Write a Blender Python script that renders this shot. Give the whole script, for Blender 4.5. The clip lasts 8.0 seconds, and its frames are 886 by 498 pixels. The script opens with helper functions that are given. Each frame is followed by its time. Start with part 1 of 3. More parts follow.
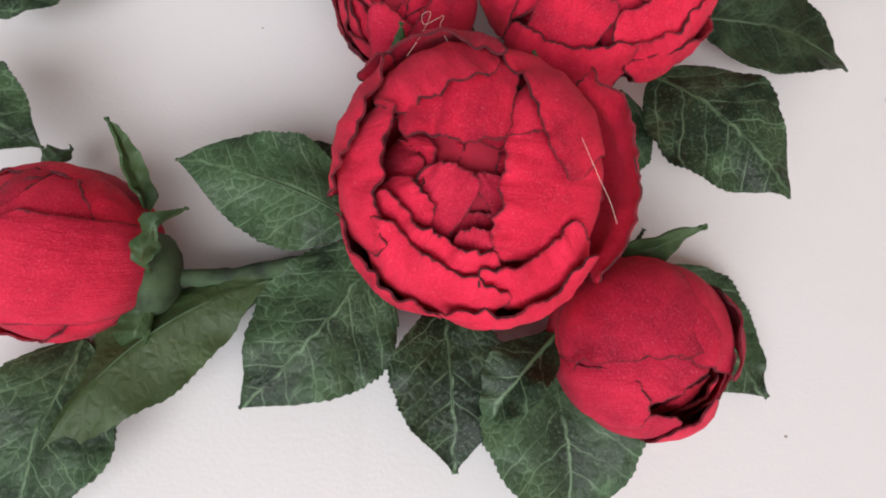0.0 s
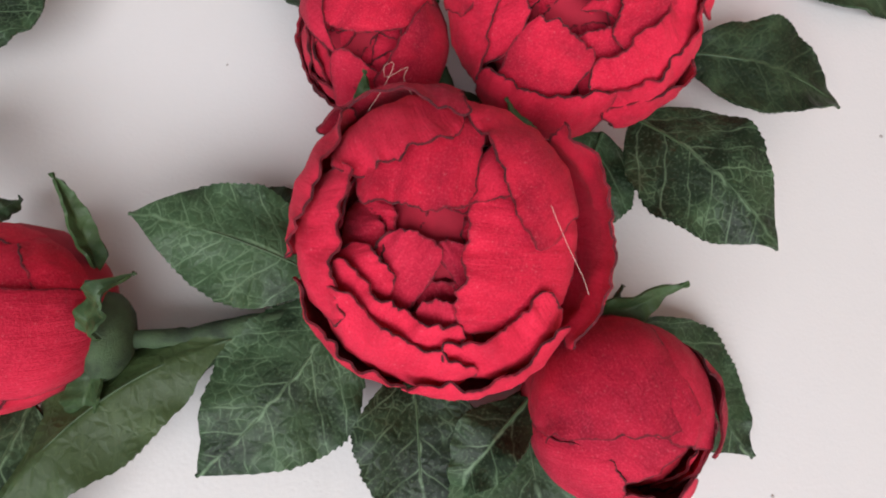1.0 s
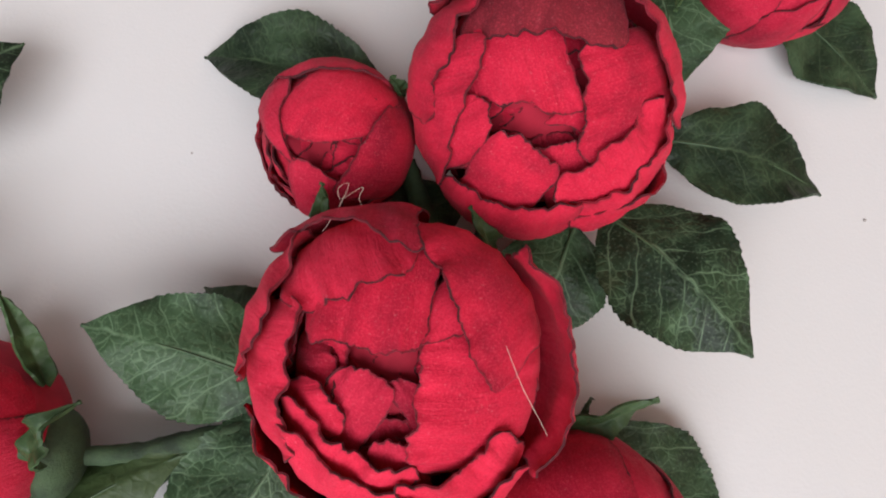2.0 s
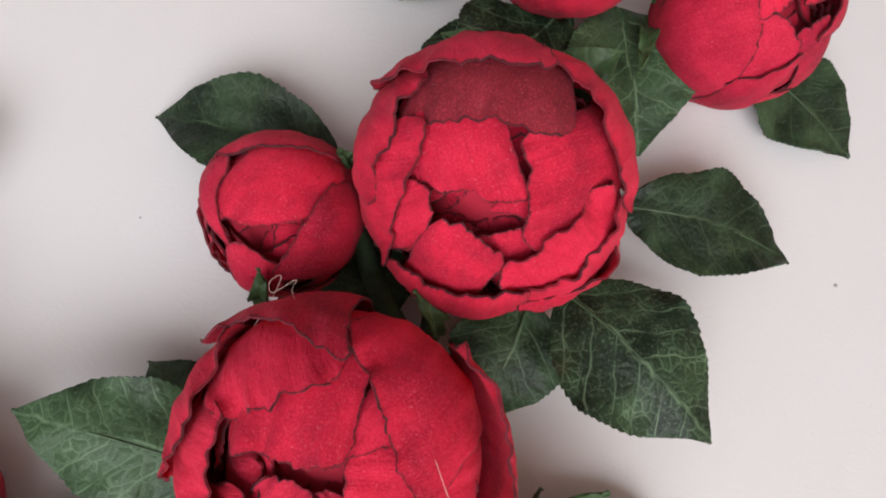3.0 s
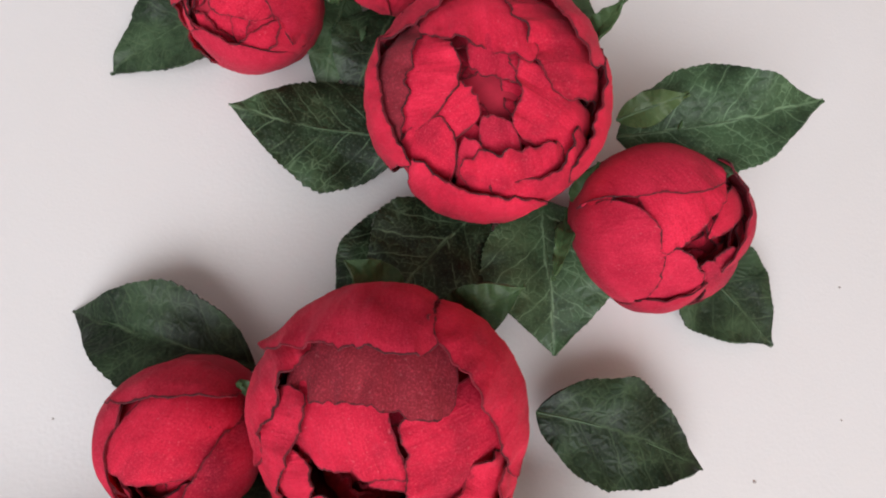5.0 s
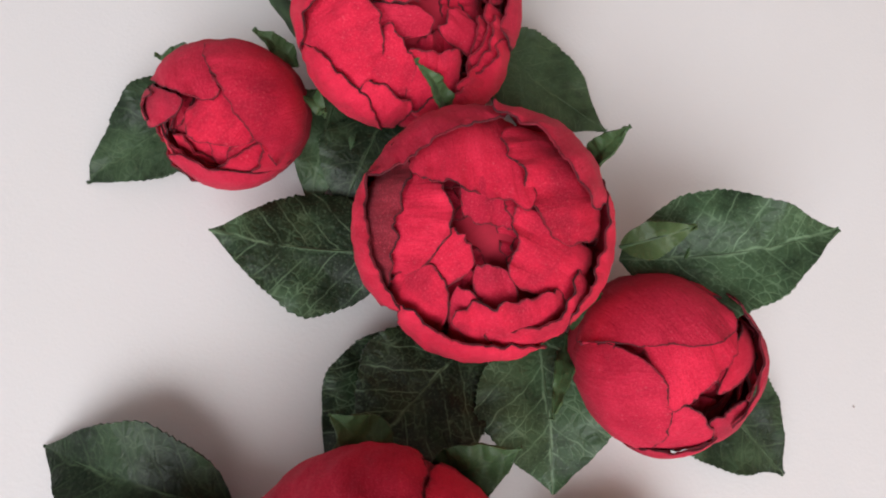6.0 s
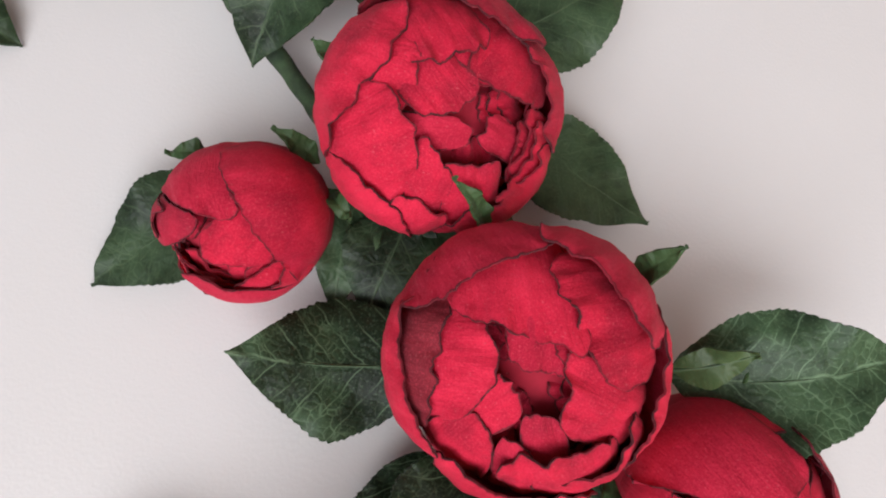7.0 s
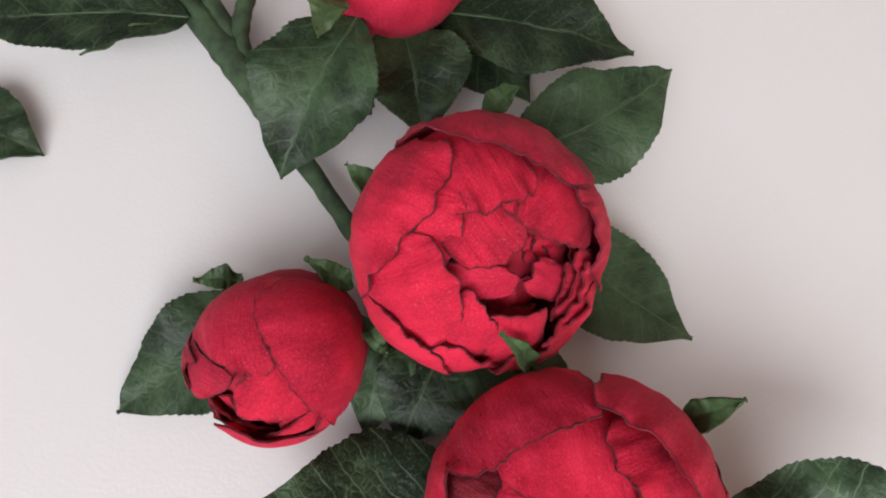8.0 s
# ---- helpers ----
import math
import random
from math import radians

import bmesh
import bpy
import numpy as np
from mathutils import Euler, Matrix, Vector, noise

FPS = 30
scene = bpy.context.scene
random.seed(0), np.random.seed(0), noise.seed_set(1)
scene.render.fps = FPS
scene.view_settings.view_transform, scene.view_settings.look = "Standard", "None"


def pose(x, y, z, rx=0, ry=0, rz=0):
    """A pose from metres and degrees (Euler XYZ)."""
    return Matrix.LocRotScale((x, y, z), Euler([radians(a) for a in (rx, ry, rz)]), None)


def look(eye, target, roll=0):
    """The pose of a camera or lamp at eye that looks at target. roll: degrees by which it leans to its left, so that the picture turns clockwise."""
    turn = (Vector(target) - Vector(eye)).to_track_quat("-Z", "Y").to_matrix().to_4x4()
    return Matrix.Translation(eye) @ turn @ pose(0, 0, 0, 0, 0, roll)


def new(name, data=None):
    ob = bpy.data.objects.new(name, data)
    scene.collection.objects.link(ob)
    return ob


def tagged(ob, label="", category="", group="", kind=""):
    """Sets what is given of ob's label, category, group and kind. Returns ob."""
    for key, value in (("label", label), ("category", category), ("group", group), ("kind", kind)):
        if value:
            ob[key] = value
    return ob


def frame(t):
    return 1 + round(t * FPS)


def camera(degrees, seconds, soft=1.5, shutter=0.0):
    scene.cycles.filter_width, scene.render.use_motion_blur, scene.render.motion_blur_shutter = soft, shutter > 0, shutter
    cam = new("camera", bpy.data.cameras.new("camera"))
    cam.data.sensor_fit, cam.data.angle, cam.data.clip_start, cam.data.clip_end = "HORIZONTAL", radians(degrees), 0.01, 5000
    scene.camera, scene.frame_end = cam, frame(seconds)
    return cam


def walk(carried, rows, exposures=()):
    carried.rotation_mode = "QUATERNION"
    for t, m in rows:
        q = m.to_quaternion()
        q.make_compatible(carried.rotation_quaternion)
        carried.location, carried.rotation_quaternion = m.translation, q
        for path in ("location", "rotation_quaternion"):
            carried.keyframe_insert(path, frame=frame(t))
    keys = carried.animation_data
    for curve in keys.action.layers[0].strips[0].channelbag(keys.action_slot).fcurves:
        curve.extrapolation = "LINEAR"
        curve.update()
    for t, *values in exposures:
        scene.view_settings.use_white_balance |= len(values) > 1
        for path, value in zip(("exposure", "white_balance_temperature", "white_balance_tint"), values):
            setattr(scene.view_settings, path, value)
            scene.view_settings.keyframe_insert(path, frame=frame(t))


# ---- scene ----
cam = camera(70.0, 8.0, soft=2.0)
ROWS = [
    (0, 0.00000, 0.00000, 0.15615, 14.317, -5.099, -0.000),
    (0.5, 0.00134, 0.00691, 0.15506, 13.943, -5.142, -0.130),
    (1, 0.00702, 0.01519, 0.15296, 13.771, -5.145, -0.109),
    (1.5, 0.01092, 0.02741, 0.15445, 14.122, -5.052, -0.130),
    (3, 0.02697, 0.05525, 0.15550, 14.282, -4.784, 0.294),
    (3.5, 0.03323, 0.06575, 0.16122, 14.562, -4.832, 0.416),
    (4, 0.03986, 0.07795, 0.16585, 14.790, -4.874, 0.574),
    (5.5, 0.04865, 0.11883, 0.16993, 14.613, -4.675, 0.983),
    (6, 0.04884, 0.13615, 0.16900, 14.809, -4.723, 0.995),
    (6.5, 0.04460, 0.15052, 0.16681, 14.823, -4.756, 1.040),
    (7, 0.04070, 0.16509, 0.16336, 14.847, -4.747, 0.967),
    (7.5, 0.03679, 0.18018, 0.16331, 15.003, -4.425, 0.960),
    (8, 0.03254, 0.19489, 0.16454, 15.111, -4.156, 0.846),
]
walk(cam, [(t, pose(x, y, z, rx, ry, rz)) for t, x, y, z, rx, ry, rz in ROWS], [(0, -0.05), (4, 0.0), (6.5, 0.05), (8, 0.08)])

# ---- light ----
world = bpy.data.worlds.new("overcast_sky")
scene.world = world
world.use_nodes = True
wn, wl = world.node_tree.nodes, world.node_tree.links
sky = wn.new("ShaderNodeTexSky")
sky.sky_type, sky.sun_disc = "NISHITA", False
sky.sun_elevation, sky.sun_rotation = radians(40), radians(170)
wl.new(sky.outputs[0], wn["Background"].inputs[0])
wn["Background"].inputs[1].default_value = 0.08

lamp_data = bpy.data.lights.new("window_daylight", "AREA")
lamp_data.shape, lamp_data.size, lamp_data.size_y = "RECTANGLE", 2.6, 1.6
lamp_data.energy, lamp_data.color = 82.0, (0.96, 0.98, 1.0)
lamp = new("window_daylight", lamp_data)
lamp.matrix_world = look((-0.30, -1.46, 1.70), (0.1, 0.12, 0.0))


# ---- materials ----
def material(name, rough=0.6, metal=0.0):
    m = bpy.data.materials.new(name)
    m.use_nodes = True
    b = m.node_tree.nodes["Principled BSDF"]
    b.inputs["Roughness"].default_value, b.inputs["Metallic"].default_value = rough, metal
    return m, m.node_tree.nodes, m.node_tree.links, b


def ramp(nodes, stops):
    r = nodes.new("ShaderNodeValToRGB")
    e = r.color_ramp.elements
    while len(e) < len(stops):
        e.new(0.5)
    for k, (p, c) in enumerate(stops):
        e[k].position, e[k].color = p, (*c, 1) if len(c) == 3 else c
    return r


def tex_noise(nodes, links, coord, scale, detail=4, rough=0.6):
    n = nodes.new("ShaderNodeTexNoise")
    n.inputs["Scale"].default_value, n.inputs["Detail"].default_value, n.inputs["Roughness"].default_value = scale, detail, rough
    links.new(coord, n.inputs["Vector"])
    return n


def calc(nodes, links, op, a, b=0.0, clamp=False):
    n = nodes.new("ShaderNodeMath")
    n.operation, n.use_clamp = op, clamp
    for k, v in enumerate((a, b)):
        if isinstance(v, (int, float)):
            n.inputs[k].default_value = v
        else:
            links.new(v, n.inputs[k])
    return n.outputs[0]


def mix(nodes, links, fac, a, b, how="MIX"):
    n = nodes.new("ShaderNodeMix")
    n.data_type, n.blend_type = "RGBA", how
    for k, v in ((0, fac), (6, a), (7, b)):
        if isinstance(v, (int, float)):
            n.inputs[k].default_value = v
        elif isinstance(v, tuple):
            n.inputs[k].default_value = (*v, 1)
        else:
            links.new(v, n.inputs[k])
    return n.outputs[2]


def smooth(nodes, links, v, lo, hi):
    n = nodes.new("ShaderNodeMapRange")
    n.interpolation_type = "SMOOTHSTEP"
    n.inputs["From Min"].default_value, n.inputs["From Max"].default_value = lo, hi
    links.new(v, n.inputs["Value"])
    return n.outputs[0]


def bump(nodes, links, b, height, strength, distance):
    n = nodes.new("ShaderNodeBump")
    n.inputs["Strength"].default_value, n.inputs["Distance"].default_value = strength, distance
    links.new(height, n.inputs["Height"])
    links.new(n.outputs[0], b.inputs["Normal"])
    return n


def petal_material(name, lo, mid, hi):
    """Red craft foam, dyed unevenly, the cut rims scorched dark."""
    m, n, l, b = material(name, 0.82)
    co = n.new("ShaderNodeTexCoord")
    info = n.new("ShaderNodeObjectInfo")
    grain = tex_noise(n, l, co.outputs["Object"], 2600, 3, 0.7)
    blot = tex_noise(n, l, co.outputs["Object"], 90, 5, 0.6)
    shift = calc(n, l, "ADD", blot.outputs[0], calc(n, l, "MULTIPLY", info.outputs["Random"], 0.24))
    tone = ramp(n, [(0.40, lo), (0.60, mid), (0.82, hi)])
    l.new(shift, tone.inputs[0])
    speck = mix(n, l, calc(n, l, "MULTIPLY", smooth(n, l, grain.outputs[0], 0.50, 0.66), 0.36), tone.outputs[0], (0.72, 0.06, 0.11))
    speck = mix(n, l, calc(n, l, "MULTIPLY", smooth(n, l, calc(n, l, "SUBTRACT", 1.0, grain.outputs[0]), 0.52, 0.68), 0.34), speck, (0.22, 0.003, 0.016))
    # streaks drawn along the petal
    mp = n.new("ShaderNodeMapping")
    mp.inputs["Scale"].default_value = (14, 2.4, 1)
    l.new(co.outputs["UV"], mp.inputs[0])
    streak = tex_noise(n, l, mp.outputs[0], 1.6, 4)
    body = mix(n, l, calc(n, l, "MULTIPLY", smooth(n, l, streak.outputs[0], 0.50, 0.72), 0.14), speck, (0.30, 0.005, 0.018))
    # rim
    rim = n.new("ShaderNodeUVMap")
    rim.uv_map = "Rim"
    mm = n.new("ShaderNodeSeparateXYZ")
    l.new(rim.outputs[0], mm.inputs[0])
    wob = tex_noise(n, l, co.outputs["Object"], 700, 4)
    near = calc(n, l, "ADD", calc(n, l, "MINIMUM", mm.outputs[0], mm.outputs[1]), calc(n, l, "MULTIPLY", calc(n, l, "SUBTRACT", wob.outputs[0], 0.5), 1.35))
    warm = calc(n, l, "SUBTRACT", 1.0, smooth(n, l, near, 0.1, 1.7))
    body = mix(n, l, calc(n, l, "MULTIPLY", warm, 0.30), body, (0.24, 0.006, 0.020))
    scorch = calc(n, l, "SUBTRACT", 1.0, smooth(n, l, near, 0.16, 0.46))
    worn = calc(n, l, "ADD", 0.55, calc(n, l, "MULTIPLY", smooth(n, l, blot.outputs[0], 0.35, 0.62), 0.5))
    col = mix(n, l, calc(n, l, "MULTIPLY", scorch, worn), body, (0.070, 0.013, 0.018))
    # pale lint caught in the foam
    lint = tex_noise(n, l, co.outputs["Object"], 1900, 1, 0.4)
    col = mix(n, l, calc(n, l, "MULTIPLY", smooth(n, l, lint.outputs[0], 0.68, 0.78), 0.2), col, (0.72, 0.25, 0.28))
    l.new(col, b.inputs["Base Color"])
    b.inputs["Specular IOR Level"].default_value = 0.22
    b.inputs["Sheen Weight"].default_value = 0.05
    b.inputs["Sheen Roughness"].default_value = 0.45
    b.inputs["Sheen Tint"].default_value = (1.0, 0.55, 0.6, 1)
    crease = tex_noise(n, l, mp.outputs[0], 3.0, 3)
    h = calc(n, l, "ADD", calc(n, l, "MULTIPLY", grain.outputs[0], 0.32), calc(n, l, "ADD", calc(n, l, "MULTIPLY", crease.outputs[0], 0.50), calc(n, l, "MULTIPLY", blot.outputs[0], 2.0)))
    bump(n, l, b, h, 0.6, 0.0007)
    return m


def leaf_material(name, dark, mid, vein, veins=0.75):
    """Dyed foam leaf: dark green, paler pressed veins, slightly waxy."""
    m, n, l, b = material(name, 0.5)
    co = n.new("ShaderNodeTexCoord")
    info = n.new("ShaderNodeObjectInfo")
    warp = tex_noise(n, l, co.outputs["UV"], 5.0, 2)
    mv = n.new("ShaderNodeVectorMath")
    mv.operation = "MULTIPLY_ADD"
    mv.inputs[1].default_value = (0.09, 0.09, 0)
    l.new(warp.outputs["Color"], mv.inputs[0])
    l.new(co.outputs["UV"], mv.inputs[2])
    uv = n.new("ShaderNodeSeparateXYZ")
    l.new(mv.outputs[0], uv.inputs[0])
    side = calc(n, l, "ABSOLUTE", calc(n, l, "SUBTRACT", uv.outputs[0], 0.545))
    # side veins run forward from the midrib
    s = calc(n, l, "SUBTRACT", uv.outputs[1], calc(n, l, "MULTIPLY", side, 0.72))
    saw = calc(n, l, "ABSOLUTE", calc(n, l, "SUBTRACT", calc(n, l, "FRACT", calc(n, l, "MULTIPLY", s, 7.4)), 0.5))
    lateral = calc(n, l, "SUBTRACT", 1.0, smooth(n, l, saw, 0.0, 0.055))
    rib = calc(n, l, "SUBTRACT", 1.0, smooth(n, l, side, 0.0, 0.011))
    vo = n.new("ShaderNodeTexVoronoi")
    vo.feature = "DISTANCE_TO_EDGE"
    vo.inputs["Scale"].default_value = 19.0
    l.new(mv.outputs[0], vo.inputs["Vector"])
    net = calc(n, l, "SUBTRACT", 1.0, smooth(n, l, vo.outputs["Distance"], 0.0, 0.075))
    patch = tex_noise(n, l, co.outputs["UV"], 3.2, 4)
    net = calc(n, l, "MULTIPLY", net, smooth(n, l, patch.outputs[0], 0.38, 0.62))
    lines = calc(n, l, "MAXIMUM", calc(n, l, "MAXIMUM", rib, calc(n, l, "MULTIPLY", lateral, 0.75)), calc(n, l, "MULTIPLY", net, 0.62))
    tone = mix(n, l, smooth(n, l, calc(n, l, "ADD", patch.outputs[0], calc(n, l, "MULTIPLY", calc(n, l, "SUBTRACT", info.outputs["Random"], 0.5), 0.25)), 0.3, 0.72), dark, mid)
    fine = tex_noise(n, l, co.outputs["Object"], 1500, 3)
    tone = mix(n, l, calc(n, l, "MULTIPLY", smooth(n, l, fine.outputs[0], 0.5, 0.8), 0.3), tone, vein)
    blot = tex_noise(n, l, co.outputs["Object"], 160, 4)
    broke = smooth(n, l, blot.outputs[0], 0.3, 0.6)
    l.new(mix(n, l, calc(n, l, "MULTIPLY", calc(n, l, "MULTIPLY", lines, broke), veins), tone, vein), b.inputs["Base Color"])
    rr = n.new("ShaderNodeMapRange")
    rr.inputs["To Min"].default_value, rr.inputs["To Max"].default_value = 0.34, 0.60
    l.new(blot.outputs[0], rr.inputs[0])
    l.new(rr.outputs[0], b.inputs["Roughness"])
    b.inputs["Specular IOR Level"].default_value = 0.24
    # the foam swells between the veins
    swell = calc(n, l, "MINIMUM", smooth(n, l, saw, 0.0, 0.4), smooth(n, l, vo.outputs["Distance"], 0.0, 0.4))
    h = calc(n, l, "ADD", calc(n, l, "MULTIPLY", swell, 1.3), calc(n, l, "MULTIPLY", fine.outputs[0], 0.3))
    bump(n, l, b, calc(n, l, "ADD", h, calc(n, l, "MULTIPLY", blot.outputs[0], 0.9)), 0.25, 0.0005)
    return m


def grainy(name, base, other, scale, rough, strength=0.2, distance=0.0005):
    m, n, l, b = material(name, rough)
    co = n.new("ShaderNodeTexCoord")
    a = tex_noise(n, l, co.outputs["Object"], scale, 5)
    c = tex_noise(n, l, co.outputs["Object"], scale * 14, 3)
    l.new(mix(n, l, smooth(n, l, a.outputs[0], 0.3, 0.7), base, other), b.inputs["Base Color"])
    bump(n, l, b, calc(n, l, "ADD", a.outputs[0], calc(n, l, "MULTIPLY", c.outputs[0], 0.4)), strength, distance)
    return m


def table_material():
    """White painted board with a faint brushed grain, scuffs and yellowed areas."""
    m, n, l, b = material("white_painted_board", 0.42)
    co = n.new("ShaderNodeTexCoord")
    big = tex_noise(n, l, co.outputs["Object"], 7, 3)
    tone = mix(n, l, smooth(n, l, big.outputs[0], 0.3, 0.7), (0.655, 0.638, 0.648), (0.65, 0.628, 0.630))
    mp = n.new("ShaderNodeMapping")
    mp.inputs["Scale"].default_value = (1.0, 0.16, 1.0)
    mp.inputs["Rotation"].default_value = (0, 0, radians(-24))
    l.new(co.outputs["Object"], mp.inputs[0])
    scuff = tex_noise(n, l, mp.outputs[0], 60, 2)
    tone = mix(n, l, calc(n, l, "MULTIPLY", smooth(n, l, scuff.outputs[0], 0.68, 0.78), 0.10), tone, (0.5, 0.47, 0.46))
    l.new(tone, b.inputs["Base Color"])
    fine = tex_noise(n, l, co.outputs["Object"], 900, 3)
    bump(n, l, b, fine.outputs[0], 0.18, 0.0004)
    return m


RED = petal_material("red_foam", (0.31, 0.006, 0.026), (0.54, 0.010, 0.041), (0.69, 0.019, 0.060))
# duller, darker red, used on one petal in each of two roses
DULL_RED = petal_material("dull_red_foam", (0.15, 0.011, 0.020), (0.21, 0.016, 0.027), (0.26, 0.022, 0.034))
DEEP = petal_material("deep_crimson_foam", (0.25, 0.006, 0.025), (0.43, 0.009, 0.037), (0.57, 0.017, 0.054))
GREEN = leaf_material("green_leaf_foam", (0.006, 0.014, 0.006), (0.045, 0.086, 0.040), (0.21, 0.32, 0.19), 0.56)
PLAIN = leaf_material("plain_green_leaf_foam", (0.006, 0.014, 0.006), (0.044, 0.079, 0.038), (0.12, 0.175, 0.095), 0.38)
SEPAL = leaf_material("green_sepal_foam", (0.024, 0.048, 0.019), (0.052, 0.096, 0.038), (0.12, 0.20, 0.09), 0.2)
OLIVE = leaf_material("olive_leaf_back", (0.036, 0.060, 0.022), (0.064, 0.102, 0.038), (0.10, 0.15, 0.06), 0.12)
STEM = grainy("wrapped_green_stem", (0.014, 0.028, 0.013), (0.046, 0.084, 0.036), 160, 0.8, 0.8)
RIB = grainy("pale_green_rib", (0.050, 0.092, 0.038), (0.030, 0.058, 0.025), 300, 0.55, 0.2)
HEART = grainy("dark_red_foam", (0.30, 0.006, 0.024), (0.42, 0.009, 0.034), 160, 0.9)
TABLE = table_material()
PAINT = grainy("wall_paint", (0.45, 0.44, 0.45), (0.42, 0.41, 0.42), 9, 0.85, 0.1)
# beige chosen to reflect warm light onto the table from the east
WARM_BOUNCE = grainy("warm_bounce_wall_paint", (0.62, 0.42, 0.30), (0.58, 0.39, 0.28), 9, 0.85, 0.1)
CEILING = grainy("ceiling_paint", (0.80, 0.79, 0.78), (0.78, 0.77, 0.76), 9, 0.9, 0.1)
BOARDS = grainy("oak_floor", (0.26, 0.17, 0.10), (0.34, 0.23, 0.14), 12, 0.5, 0.1)
THREAD = material("pale_thread", 0.6)[0]
THREAD.node_tree.nodes["Principled BSDF"].inputs["Base Color"].default_value = (0.62, 0.45, 0.40, 1)
SPECK = material("grey_speck", 0.8)[0]
SPECK.node_tree.nodes["Principled BSDF"].inputs["Base Color"].default_value = (0.38, 0.34, 0.33, 1)


# ---- builders ----
def part(name, bm, mat, parent=None, label=""):
    me = bpy.data.meshes.new(name)
    bm.to_mesh(me)
    bm.free()
    me.materials.append(mat)
    ob = new(name, me)
    ob.parent = parent
    if label:
        tagged(ob, label)
    return ob


def box(size, at):
    bm = bmesh.new()
    bmesh.ops.create_cube(bm, size=1, matrix=Matrix.Translation(at) @ Matrix.Diagonal((*size, 1)))
    return bm


def slab(rows, uvs, thick, rims=None):
    """A closed sheet of the given thickness from a grid of points. rims: millimetres to the side and to the top edge."""
    nv, nu = len(rows), len(rows[0])
    p = np.array([[tuple(q) for q in r] for r in rows])
    du, dv = np.gradient(p, axis=1), np.gradient(p, axis=0)
    nor = np.cross(du, dv)
    nor /= np.linalg.norm(nor, axis=2, keepdims=True) + 1e-12
    bm = bmesh.new()
    lay = bm.loops.layers.uv.new("UVMap")
    edge = bm.loops.layers.uv.new("Rim")
    top = [[bm.verts.new(p[j, i]) for i in range(nu)] for j in range(nv)]
    low = [[bm.verts.new(p[j, i] - nor[j, i] * thick) for i in range(nu)] for j in range(nv)]

    def face(idx, grids):
        f = bm.faces.new([g[j][i] for g, (j, i) in zip(grids, idx)])
        f.smooth = True
        for lp, (j, i) in zip(f.loops, idx):
            lp[lay].uv = uvs[j][i]
            if rims:
                lp[edge].uv = rims[j][i]
        return f

    for j in range(nv - 1):
        for i in range(nu - 1):
            q = [(j, i), (j, i + 1), (j + 1, i + 1), (j + 1, i)]
            face(q, [top] * 4)
            face(q[::-1], [low] * 4)
    ring = [(0, i) for i in range(nu)] + [(j, nu - 1) for j in range(1, nv)] + [(nv - 1, i) for i in range(nu - 2, -1, -1)] + [(j, 0) for j in range(nv - 2, 0, -1)]
    rim_top = {top[j][i] for j, i in ring}
    for a, b in zip(ring, ring[1:] + ring[:1]):
        f = face([a, b, b, a][::-1], [top, top, low, low][::-1])
        for e in f.edges:
            if len({v in rim_top for v in e.verts}) == 1:
                e.smooth = False
    return bm


def step(lo, hi, x):
    x = min(1.0, max(0.0, (x - lo) / (hi - lo)))
    return x * x * (3 - 2 * x)


def wave(a, b, c):
    return noise.noise(Vector((a, b, c)))


SHELL = (1.0, 0.905, 0.79, 0.67, 0.55, 0.43, 0.32)
RISE = (1.0, 0.905, 0.79, 0.68, 0.60, 0.54, 0.50)


